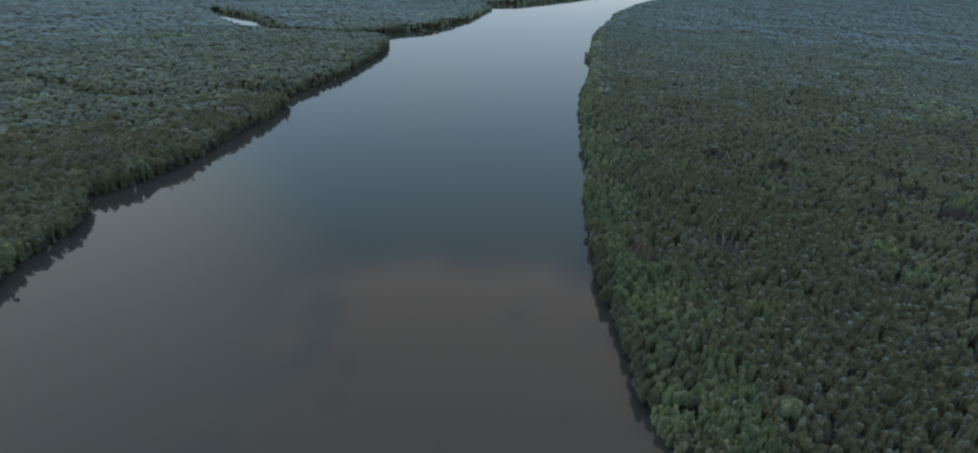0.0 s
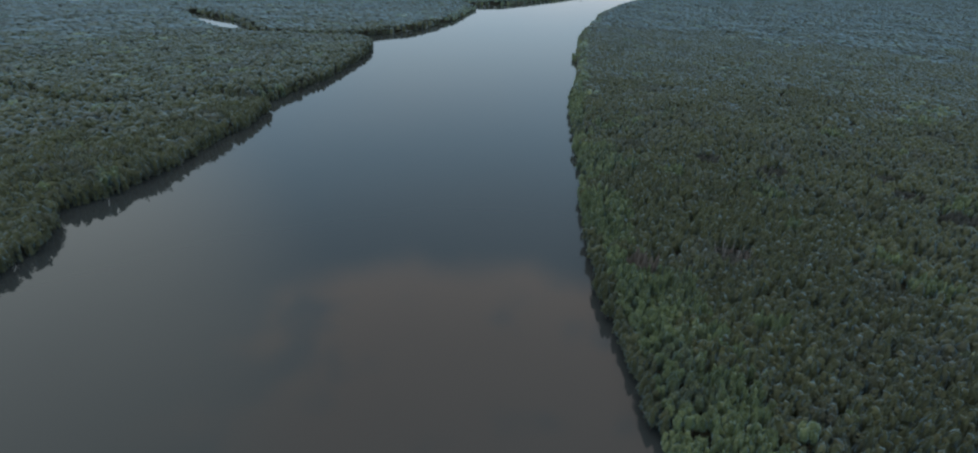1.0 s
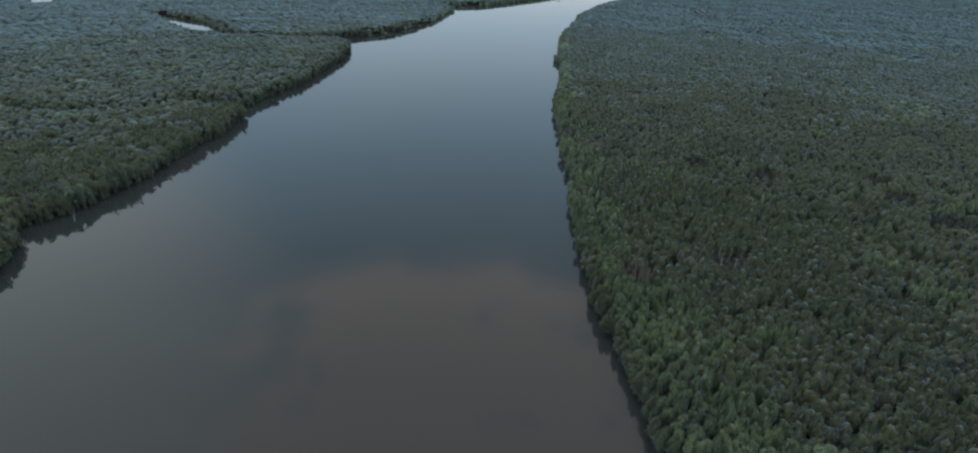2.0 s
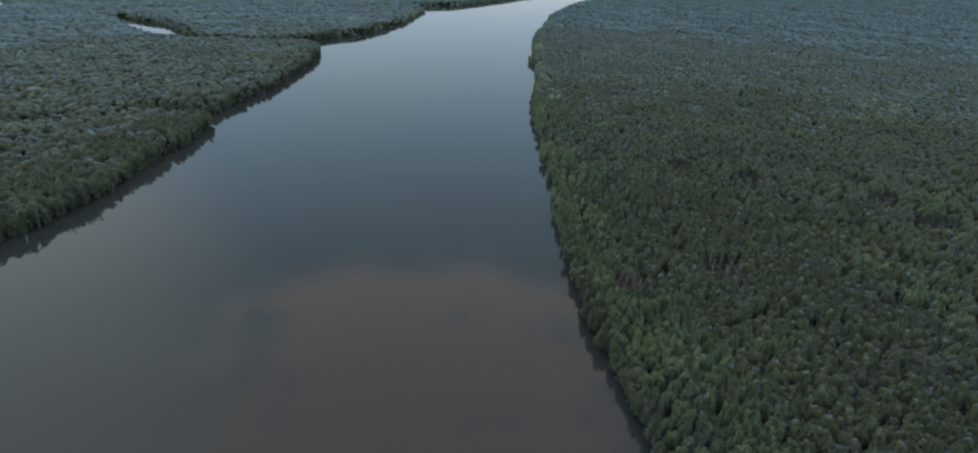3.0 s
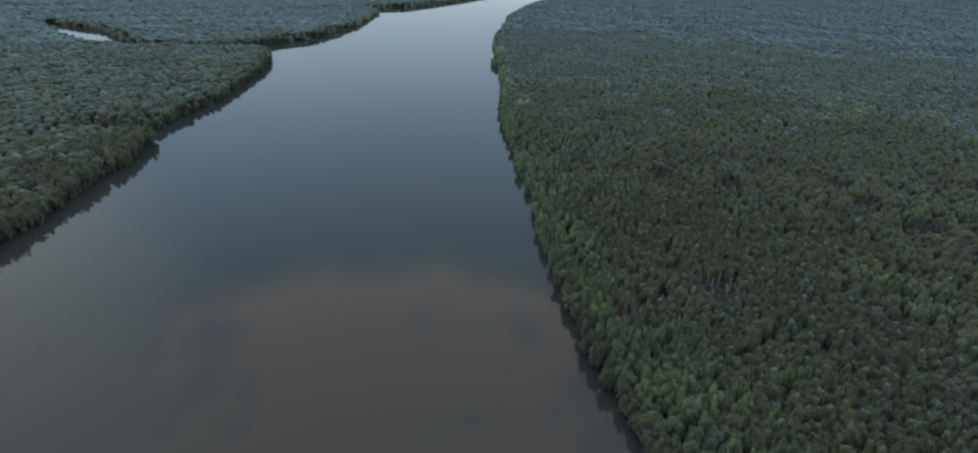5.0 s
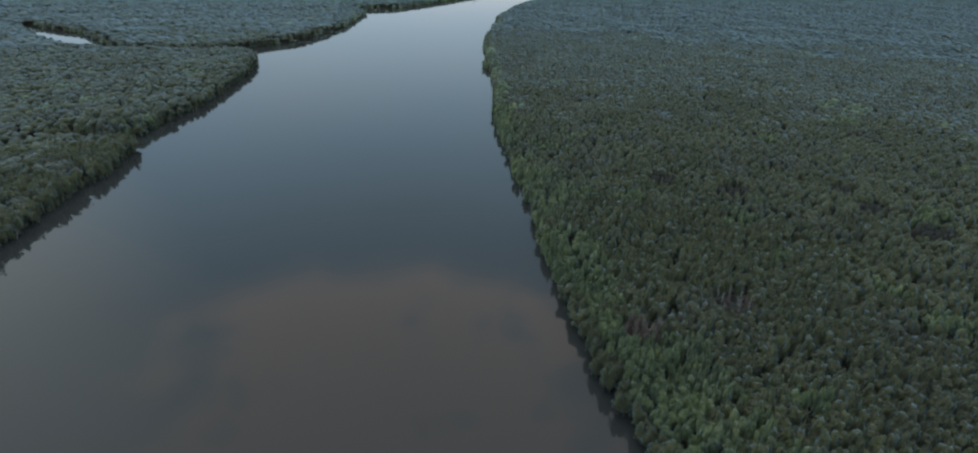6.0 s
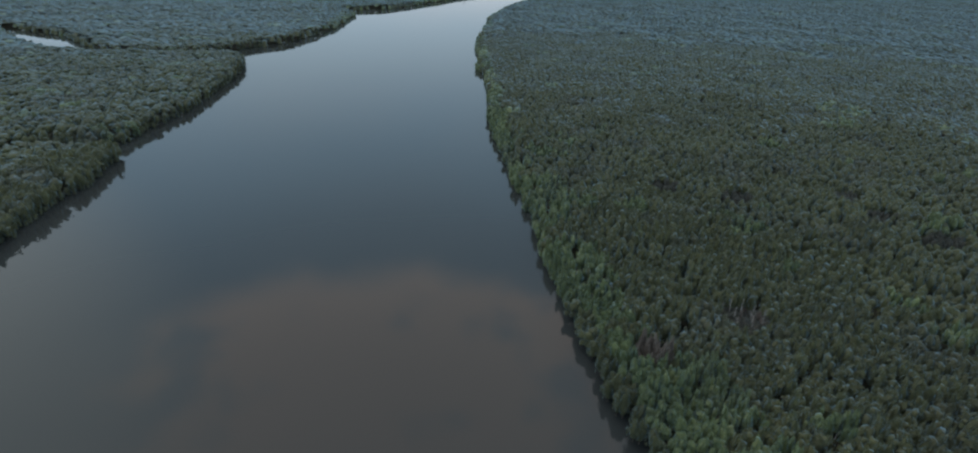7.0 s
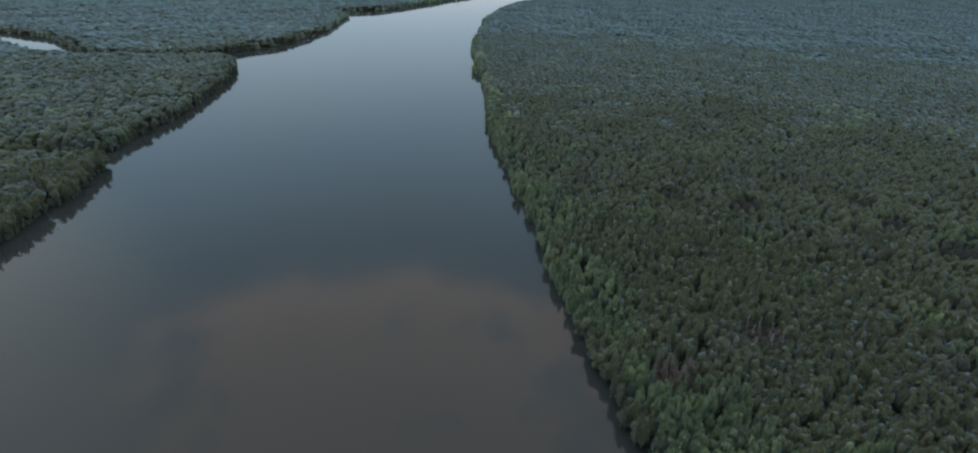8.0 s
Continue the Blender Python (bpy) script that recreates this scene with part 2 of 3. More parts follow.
def grid(name, xs, ys, height, material):
    X, Y = np.meshgrid(xs, ys)
    Z = height(X.ravel(), Y.ravel())
    i = np.arange(len(xs) * (len(ys) - 1)).reshape(len(ys) - 1, len(xs))[:, :-1].ravel()
    quads = np.stack([i, i + 1, i + 1 + len(xs), i + len(xs)], 1)
    return new(name, mesh_of(name, np.stack([X.ravel(), Y.ravel(), Z], 1), quads, [material]))


def steps(fine_from, fine_to, step, far):
    """Coordinates that are evenly fine in the middle and grow outwards."""
    out = list(np.arange(fine_from, fine_to + step, step))
    for sign in (-1, 1):
        s, at = step, (out[0] if sign < 0 else out[-1])
        while abs(at) < far:
            s *= 1.35
            at += sign * s
            out.insert(0, at) if sign < 0 else out.append(at)
    return np.array(out)


def mud_height(x, y):
    return np.clip(inland(x, y) * 0.05 - 0.3, -2.5, 0.4) + 0.25 * (wave(x, y, 9, 8) - 0.5)


ground = grid("ground", steps(-560, 420, 7, 6000), steps(60, 1500, 7, 6000), mud_height, mud_mat)
tagged(ground, "dark tidal mud ground under the mangrove forest", "ground", kind="structure")
water = grid("water", steps(-560, 420, 140, 6000), steps(60, 1500, 140, 6000), lambda x, y: np.zeros_like(x), water_mat)
tagged(water, "calm brown river water mirroring an overcast sky", "river", kind="structure")

# ---- trees ----
rng = np.random.default_rng(7)

def unit(v):
    return v / np.maximum(np.linalg.norm(v, axis=-1, keepdims=True), 1e-6)


def lumpy(p, r, count, reach, push):
    """Pushes the points of a crown outwards in a few rounded lumps, each a bough's own foliage."""
    a, h = r.uniform(0, 6.283, count), r.uniform(0.15, 1.0, count)
    at = np.stack([np.cos(a) * (1.05 - 0.6 * h), np.sin(a) * (1.05 - 0.6 * h), h], 1)
    near = np.exp(-((p[:, None] - at[None]) ** 2).sum(2) / reach ** 2)
    out = unit(p - (0, 0, 0.3))
    return p + out * ((near * r.uniform(0.5, 1.2, count)).sum(1) * push)[:, None]


def crown_arrays(r, flakes, size, sides, rings, pointed, flat=0.2, lumps=7, body_share=0.9):
    """A crown one metre in radius and one high: a lumpy body of dense foliage, with bent leaf clumps standing out of it."""
    z = np.linspace(0.03, 0.93, rings)
    full = np.sqrt(np.clip(1 - ((z - 0.34) / 0.72) ** 2, 0.02, 1))
    taper = np.where(z > 0.34, 1 - (z - 0.34) / 0.76, 1.0)
    profile = (full * (1 - pointed) + taper * full * pointed) * np.where(z < 0.2, 0.85, 1.0)
    th = np.arange(sides) * 6.2832 / sides
    phase = r.uniform(0, 6.283, 2)

    def swell(a, h):
        return 1 + 0.12 * np.sin(2 * a + phase[0] + 3 * h) + 0.09 * np.sin(3 * a + phase[1] - 5 * h)

    lean = r.normal(0, 0.12, 2)
    A, Z = np.meshgrid(th, z)
    A = A + 0.5 * 6.2832 / sides * (np.arange(rings) % 2)[:, None]
    rad = body_share * profile[:, None] * swell(A, Z) * r.uniform(0.86, 1.1, A.shape)
    body = np.stack([rad * np.cos(A) + lean[0] * Z, rad * np.sin(A) + lean[1] * Z, Z + r.uniform(-0.04, 0.04, A.shape)], 2).reshape(-1, 3)
    verts = np.concatenate([body, [(lean[0], lean[1], 0.95)]])
    faces = []
    for k in range(rings - 1):
        for s in range(sides):
            a, b = k * sides + s, k * sides + (s + 1) % sides
            faces += [(a, b, b + sides), (a, b + sides, a + sides)]
    faces += [((rings - 1) * sides + s, (rings - 1) * sides + (s + 1) % sides, rings * sides) for s in range(sides)]
    faces = np.array(faces)
    if flakes:
        a, h = r.uniform(0, 6.283, flakes), r.uniform(0.05, 1.0, flakes) ** 0.62
        q = np.interp(h, z, profile) * swell(a, h) * r.uniform(0.66, 1.18, flakes)
        q[h > 0.93] *= 0.6
        at = np.stack([q * np.cos(a) + lean[0] * h, q * np.sin(a) + lean[1] * h, h + r.uniform(-0.06, 0.1, flakes)], 1)
        n = unit(np.stack([np.cos(a), np.sin(a), 0.4 + h], 1) + 0.6 * r.normal(size=(flakes, 3)) + (0, 0, flat))
        # shoots stand up along the crown: longer upwards than across
        u = unit(np.cross(n, np.cross((0, 0, 1.0), n)) + 0.35 * r.normal(size=(flakes, 3)))
        w = np.cross(n, u)
        g = (size * r.uniform(0.6, 1.3, flakes))[:, None]
        quad = np.stack([at + u * g * 1.3, at + w * g * 0.8 - n * g * 0.25, at - u * g, at - w * g * 0.8 - n * g * 0.25], 1)
        i = np.arange(flakes)[:, None] * 4 + len(verts)
        faces = np.concatenate([faces, i + (0, 1, 2), i + (0, 2, 3)])
        verts = np.concatenate([verts, quad.reshape(-1, 3)])
    if lumps:
        verts = lumpy(verts, r, lumps, 0.38, 0.28)
    return verts, faces


def joined(pieces):
    verts, faces, n = [], [], 0
    for v, f in pieces:
        verts.append(v), faces.append(f + n)
        n += len(v)
    return np.concatenate(verts), np.concatenate(faces)


def stem_arrays(path, radii, sides=5):
    """A tapered stem along a path, as triangles."""
    path, verts, faces = np.array(path, float), [], []
    for k, (p, rad) in enumerate(zip(path, radii)):
        t = unit(path[min(k + 1, len(path) - 1)] - path[max(k - 1, 0)])
        u = unit(np.cross(t, (0.31, 0.95, 0.05)))
        v = np.cross(t, u)
        for s in range(sides):
            q = 6.2832 * s / sides
            verts.append(p + rad * (math.cos(q) * u + math.sin(q) * v))
    for k in range(len(path) - 1):
        for s in range(sides):
            a, b = k * sides + s, k * sides + (s + 1) % sides
            faces += [(a, b, b + sides), (a, b + sides, a + sides)]
    return np.array(verts), np.array(faces)


def scatter(x0, x1, y0, y1, gap):
    """Points about gap apart, in uneven rows."""
    xs, ys = np.meshgrid(np.arange(x0, x1, gap), np.arange(y0, y1, gap * 0.9))
    xs = xs + (np.arange(xs.shape[0]) % 2)[:, None] * gap * 0.5
    x, y = xs.ravel(), ys.ravel()
    return x + rng.uniform(-0.42, 0.42, x.size) * gap, y + rng.uniform(-0.42, 0.42, x.size) * gap


def country_ahead(x, y):
    """The stretch of country up the river, north of the start."""
    return (y > 70) & (x < 1.38 * (y - 70) + 110) & (x > -0.86 * y - 120) & (y < 1750 - 0.12 * np.abs(x))


def fresh_belt(x, y, d):
    """Where the fresh green trees of the bank grow: in clumps along the eastern shore, fewer inland."""
    east = x > -60
    clump = wave(x, y, 26, 21) * 0.6 + wave(x, y, 9, 22) * 0.4
    depth = np.where(y < 215, 34, np.where(y < 420, 20, 12)) * (0.6 + 0.8 * wave(x, y, 40, 23))
    return east & (d < depth) & (clump > 0.36) | (clump > 0.765)


def far_off(x, y):
    """Metres of country between a place and the mid river where the flight starts."""
    return np.hypot(x, y - 40) + 190 * (wave(x, y, 70, 41) - 0.5) + 190 * (wave(x, y, 13, 42) - 0.5)


def heights(x, y, d):
    # canopy relief flattened with distance, so the blue sheen reads as haze far off
    rough = np.interp(far_off(x, y), (250, 480, 850), (1, 0.6, 0.16))
    h = 9.6 + 2.8 * (wave(x, y, 45, 11) - 0.5) + rough * (3.6 * (wave(x, y, 14, 12) - 0.5) + 2.0 * (wave(x, y, 7, 15) - 0.5) + rng.uniform(-0.9, 1.0, x.size))
    # the western forest is older: taller, and uneven
    h = np.where(x < -60, h * 1.06 + 3.6 * rough * (wave(x, y, 24, 17) - 0.5) * np.clip(d / 12, 0, 1), h)
    # young growth round the end of the side arm
    h = np.where((x < -345) & (x > -600) & (y > 880) & (y < 1200), np.minimum(h, 7.5 + 0.12 * np.clip(d, 0, None)), h)
    # and round the lagoon
    h = np.where((x < -740) & (x > -1000) & (y > 1200) & (y < 1520), np.minimum(h, 5.4 + 0.06 * np.clip(d, 0, None)), h)
    edge = np.clip(d / 9, 0, 1)
    rim = np.where(x < -60, 0.80, 0.68)
    return h * (rim + (1 - rim) * edge)


DEAD_SPOT, DRY_SPOT = (112, 235), (67, 221)


BARE_SPOTS = [(145, 357), (176, 333), (235, 298), (243, 268), (236, 323)]


def clear_of_spots(x, y):
    """Where no common forest tree stands in the way of the dead, withered and bare ones."""
    free = np.hypot((x - DEAD_SPOT[0]) / 9.5, (y - DEAD_SPOT[1]) / 8.5) > 1
    free &= np.hypot((x - DRY_SPOT[0]) / 8, (y - DRY_SPOT[1]) / 7) > 1
    for bx, by in BARE_SPOTS:
        free &= np.hypot((x - bx) / 8.5, (y - by) / 8) > 1
    return free


def woods(name, label, x, y, d, radius, shapes, trunks=False, under=None, skirt=(0.42, 0.70, 0.89), sprouts=1):
    """A stretch of forest too dense to count: one mesh of many crowns, with smaller trees in the gaps where under gives their shapes.
    skirt: how high the crowns begin at the river, inland and far off, as a share of the height. sprouts: how many slender young trees stand
    in the place of one where the fresh green belt grows."""
    V, F, T, S = [], [], [], []
    base = 0

    def crowns(x, y, d, h, R, fresh, shapes):
        nonlocal base
        # far crowns cut to their tops alone, whose sheen stands in for haze
        floor = np.interp(far_off(x, y), (230, 480, 850), skirt)
        low = h * np.where(h < 5.4, 0.03, np.interp(d, (1, 9), (0.75 if trunks else 0.1, 1)) * floor)
        turn = rng.uniform(0, 6.283, x.size)
        tone = np.clip(rng.normal(0.5, 0.2, x.size), 0, 1)
        which = rng.integers(0, len(shapes), x.size)
        for k, (v, f) in enumerate(shapes):
            m = which == k
            c, s = np.cos(turn[m])[:, None], np.sin(turn[m])[:, None]
            px = x[m][:, None] + R[m][:, None] * (c * v[:, 0] - s * v[:, 1])
            py = y[m][:, None] + R[m][:, None] * (s * v[:, 0] + c * v[:, 1])
            pz = low[m][:, None] + (h - low)[m][:, None] * v[:, 2]
            n = int(m.sum())
            V.append(np.stack([px, py, pz], 2).reshape(-1, 3))
            F.append((f[None] + (base + np.arange(n) * len(v))[:, None, None]).reshape(-1, 3))
            T.append(np.repeat(tone[m], len(v)))
            S.append(np.repeat(fresh[m].astype(int), len(f)))
            base += n * len(v)

    def stem(path, radii, slot):
        nonlocal base
        v, f = stem_arrays(path, radii, 3)
        V.append(v), F.append(f + base), T.append(np.zeros(len(v))), S.append(np.full(len(f), slot))
        base += len(v)

    fresh = fresh_belt(x, y, d)
    if sprouts > 1:
        n = np.where(fresh, sprouts, 1)
        i = np.repeat(np.arange(x.size), n)
        spread = np.where(fresh, radius * 0.75, 0.0)[i]
        x, y, fresh = x[i] + spread * rng.uniform(-1, 1, i.size), y[i] + spread * rng.uniform(-1, 1, i.size), fresh[i]
        d = inland(x, y)
    h = heights(x, y, d)
    # now and then a crown twice as broad as its neighbours
    R = radius * rng.uniform(0.72, 1.25, x.size) * np.where(rng.random(x.size) < 0.06, 1.4, 1.0) * np.where(fresh & (sprouts > 1), 0.62, 1.0)
    # along the water the trees are slender
    R = np.minimum(R, np.where(x < -60, 2.5, 1.7) + (0.0 if trunks else radius * 0.35) + 0.4 * np.clip(d, 0, None))
    crowns(x, y, d, h, R, fresh, shapes)
    if trunks:
        # low bushes and young trees at the water's edge
        i = np.repeat(np.flatnonzero(d < 6), 4)
        bx, by = x[i] + rng.uniform(-2.4, 2.4, i.size), y[i] + rng.uniform(-2.4, 2.4, i.size)
        bd = inland(bx, by)
        m = (bd > -0.8) & (bd < 5)
        crowns(bx[m], by[m], bd[m], rng.uniform(1.8, 5.4, m.sum()), rng.uniform(1.0, 2.0, m.sum()), fresh[i][m], under or shapes)
    if under:
        a, q = rng.uniform(0, 6.283, x.size), radius * 0.9
        ux, uy = x + q * np.cos(a), y + q * np.sin(a)
        ud = inland(ux, uy)
        m = (ud > 2.5) & clear_of_spots(ux, uy) & (~fresh | (rng.random(x.size) < 0.35))
        crowns(ux[m], uy[m], ud[m], h[m] * rng.uniform(0.82, 0.96, m.sum()), np.minimum(R[m] * 1.35, radius * 1.15), fresh[m], under)
    if trunks:
        for i in np.flatnonzero(d < 7):
            p = np.array((x[i], y[i], 0.0))
            stem([p - (0, 0, 0.6), p + (*rng.normal(0, 0.5, 2), h[i] * 0.8)], (0.16, 0.06), 2)
        # thin pale dead twigs that stick out of the canopy
        for i in np.flatnonzero(rng.random(x.size) < 0.012):
            p = np.array((x[i] + rng.uniform(-1, 1), y[i] + rng.uniform(-1, 1), h[i] * 0.7))
            stem([p, p + (*rng.normal(0, 0.5, 2), h[i] * rng.uniform(0.28, 0.42))], (0.11, 0.04), 3)
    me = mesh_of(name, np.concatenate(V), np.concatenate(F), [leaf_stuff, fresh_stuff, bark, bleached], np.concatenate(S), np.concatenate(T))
    return tagged(new(name, me), label, "forest", kind="stuff")


def templates(count, seed, flakes, size, sides, rings, flat=0.2, pointed=(0.4, 0.95), lumps=7, body_share=0.9):
    r = np.random.default_rng(seed)
    return [crown_arrays(r, flakes, size, sides, rings, r.uniform(*pointed), flat, lumps, body_share) for _ in range(count)]


def stretch(x0, x1, y0, y1, gap, keep):
    x, y = scatter(x0, x1, y0, y1, gap)
    d = inland(x, y)
    m = (d > -1.0) & keep(x, y) & clear_of_spots(x, y)
    return x[m], y[m], d[m]


NEAR, MIDDLE, DEEP_IN = 290, 540, 950


def single(x, y):
    """The strip of eastern bank where the trees stand as things of their own."""
    return (x > 0) & (x < 120) & (inland(x, y) < 17) & (y > 130) & (y < 248)


def east(near, far):
    return lambda x, y: country_ahead(x, y) & (x > -60) & (far_off(x, y) >= near) & (far_off(x, y) < far) & ~single(x, y)


def west(near, far):
    return lambda x, y: country_ahead(x, y) & (x <= -60) & (far_off(x, y) >= near) & (far_off(x, y) < far)


# east of the river: close ranks of upright, bullet-shaped crowns
x, y, d = stretch(-60, 460, 70, 420, 3.9, east(0, NEAR))
woods("mangrove_forest", "dense dark green mangrove canopy beside the river", x, y, d, 2.3, templates(24, 1, 86, 0.125, 6, 3, 0.0, (0.7, 1.1), 6, 0.64), True, templates(8, 11, 12, 0.22, 6, 2, 0.3, (0.1, 0.5), 5, 0.8), skirt=(0.34, 0.70, 0.86), sprouts=3)
x, y, d = stretch(-60, 720, 70, 720, 4.4, east(NEAR, MIDDLE))
woods("mangrove_forest", "dense mangrove canopy with dark trunks along the bank", x, y, d, 2.8, templates(20, 2, 22, 0.2, 5, 3, 1.4, (0.45, 0.95), 6, 0.72), True, skirt=(0.36, 0.62, 0.78), sprouts=2)
x, y, d = stretch(-60, 1200, 70, 1050, 5.2, east(MIDDLE, DEEP_IN))
woods("mangrove_forest", "even green mangrove canopy reaching far inland", x, y, d, 4.0, templates(16, 3, 8, 0.2, 6, 2, 1.8, (0.2, 0.65), 6, 0.88), skirt=(0.4, 0.66, 0.84))
x, y, d = stretch(-60, 2300, 500, 1800, 8.8, east(DEEP_IN, 9000))
woods("far_woods", "distant flat mangrove woods along the river bend", x, y, d, 8.2, templates(12, 4, 0, 0.2, 5, 2, 2.5, (0.0, 0.3), 4, 0.95))
# west of the river: older forest of broad, rounded crowns
x, y, d = stretch(-620, -60, 70, 620, 4.7, west(0, 470))
woods("mangrove_forest", "older mangrove forest with broad rounded crowns", x, y, d, 3.3, templates(20, 7, 100, 0.12, 6, 3, 0.1, (0.2, 0.7), 12, 0.5), True, templates(6, 12, 16, 0.2, 6, 2, 0.2, (0.1, 0.4), 5, 0.6), (0.42, 0.46, 0.5))
x, y, d = stretch(-1000, -60, 70, 1050, 6.5, west(470, DEEP_IN))
woods("mangrove_forest", "broad-crowned mangrove forest around a creek", x, y, d, 4.5, templates(18, 8, 20, 0.18, 6, 3, 1.2, (0.2, 0.7), 10, 0.66), True, None, (0.4, 0.56, 0.78))
x, y, d = stretch(-1600, -60, 500, 1800, 9.6, west(DEEP_IN, 9000))
woods("far_woods", "distant mangrove woods beyond the side arm", x, y, d, 8.6, templates(12, 9, 0, 0.2, 6, 2, 2.5, (0.0, 0.3), 5, 0.95))


def country_beside(x, y):
    """The country on both sides of that stretch."""
    return ~country_ahead(x, y) & (y > -300) & (x < 1.38 * (y - 70) + 560) & (x > -0.86 * y - 480) & (y < 2000 - 0.12 * np.abs(x)) & (np.abs(x) < 2300)


x, y, d = stretch(-1900, 2400, -300, 2000, 20, lambda x, y: country_beside(x, y) & ~single(x, y))
woods("far_woods", "mangrove woods on both sides of the river", x, y, d, 14.0, templates(6, 5, 0, 0.6, 6, 2, 0.8, (0.0, 0.2), 4))
x, y, d = stretch(-2600, 3200, -1200, 2900, 80, lambda x, y: ~country_ahead(x, y) & ~country_beside(x, y))
woods("far_woods", "far mangrove woods reaching to the horizon", x, y, d, 52.0, templates(6, 6, 0, 0.6, 8, 2, 0.8, (0.0, 0.2), 4))

# ---- trees that stand as things of their own ----


def empty(name, m):
    ob = new(name)
    ob.matrix_basis = m
    return ob


def part(name, arrays, material, parent, label=""):
    me = mesh_of(name, *arrays, [material])
    ob = new(name, me)
    ob.parent = parent
    if label:
        tagged(ob, label)
    return ob


def limb_set(r, h, R, count):
    """Stem and limbs of a tree, h metres high."""
    lean = r.normal(0, 0.25, 2)
    pieces = [stem_arrays([(0, 0, -0.8), (0, 0, 0.3), (lean[0] * 0.5, lean[1] * 0.5, h * 0.45), (*lean, h * 0.88)], (0.22, 0.15, 0.11, 0.03), 6)]
    for k in range(count):
        a, z = r.uniform(0, 6.283), h * r.uniform(0.35, 0.7)
        q = np.array((math.cos(a), math.sin(a), 0))
        foot = np.array((lean[0] * z / h, lean[1] * z / h, z))
        pieces.append(stem_arrays([foot, foot + q * R * 0.35 + (0, 0, h * 0.07), foot + q * R * 0.75 + (0, 0, h * 0.2)], (0.07, 0.045, 0.015), 4))
    return joined(pieces)


def tree(name, seed, h, R, low, leaves, flakes, size, label, category, group, pointed=None):
    r = np.random.default_rng(seed)
    top = empty(name, Matrix())
    part("trunk", limb_set(r, h, R, 5), bark, top)
    v, f = crown_arrays(r, flakes, size, 7, 5, r.uniform(0.35, 0.9) if pointed is None else pointed, 0.2, 7, 0.66)
    part("crown", (v * (R, R, h - low) + (0, 0, low), f), leaves, top)
    return tagged(top, label, category, group)


def plant(kinds, spots, grow):
    """Sets the kinds of tree on the spots (x, y, scale across, scale up), each kind once itself and then as copies."""
    used = set()
    for i, (x, y, across, up) in enumerate(spots):
        k = i % len(kinds)
        turn = grow.uniform(0, 360)
        if k not in used:
            used.add(k)
            kinds[k].matrix_basis = pose(x, y, 0.1, 0, 0, turn)
        else:
            copy_thing(kinds[k], pose(x, y, 0.1, 0, 0, turn) @ Matrix.Diagonal((across, across, up, 1)))


grow = np.random.default_rng(31)
x, y, d = stretch(30, 130, 120, 258, 2.9, single)
h, fresh = heights(x, y, d), fresh_belt(x, y, d)
DARK_LABEL = "slender mangrove tree with dense dark green crown"
FRESH_LABEL = "mangrove tree with fresh bright green rounded crown"
EDGE_LABEL = "low mangrove tree overhanging the river at the bank"
dark = [tree("mangrove_tree", 100 + i, 9.0, 2.0, 3.6, leaf_one, 190, 0.13, DARK_LABEL, "tree", "trees on the eastern bank") for i in range(9)]
bright = [tree("mangrove_tree", 200 + i, 8.6, 1.5, 4.2, fresh_one, 190, 0.16, FRESH_LABEL, "tree", "trees on the eastern bank", 0.45) for i in range(9)]
edge = [tree("mangrove_tree", 300 + i, 6.6, 1.9, 1.6, leaf_one, 190, 0.14, EDGE_LABEL, "tree", "trees on the eastern bank") for i in range(8)]
rim = d < 3.5
for kinds, m, tall in ((dark, ~fresh & ~rim, 9.0), (bright, fresh & ~rim, 8.6), (edge, rim, 6.6)):
    plant(kinds, [(a, b, grow.uniform(0.8, 1.25), c / tall) for a, b, c in zip(x[m], y[m], h[m])], grow)

# withered brown trees in a clump near the bank
dry = [tree("withered_tree", 400 + i, 8.2, 1.35, 1.2, dry_one, 110, 0.13, "withered mangrove tree with brown leaves", "tree", "withered trees", 0.8) for i in range(5)]
spots = []
for i in range(34):
    a, q = grow.uniform(0, 6.283), math.sqrt(grow.uniform(0, 1))
    spots.append((DRY_SPOT[0] + 8 * q * math.cos(a), DRY_SPOT[1] + 7 * q * math.sin(a), grow.uniform(0.7, 1.0), grow.uniform(1.05, 1.3)))
for i in range(14):
    spots.append((DEAD_SPOT[0] + grow.uniform(-8, 8), DEAD_SPOT[1] + grow.uniform(-7, 7), 0.9, grow.uniform(0.35, 0.75)))
plant(dry, spots, grow)


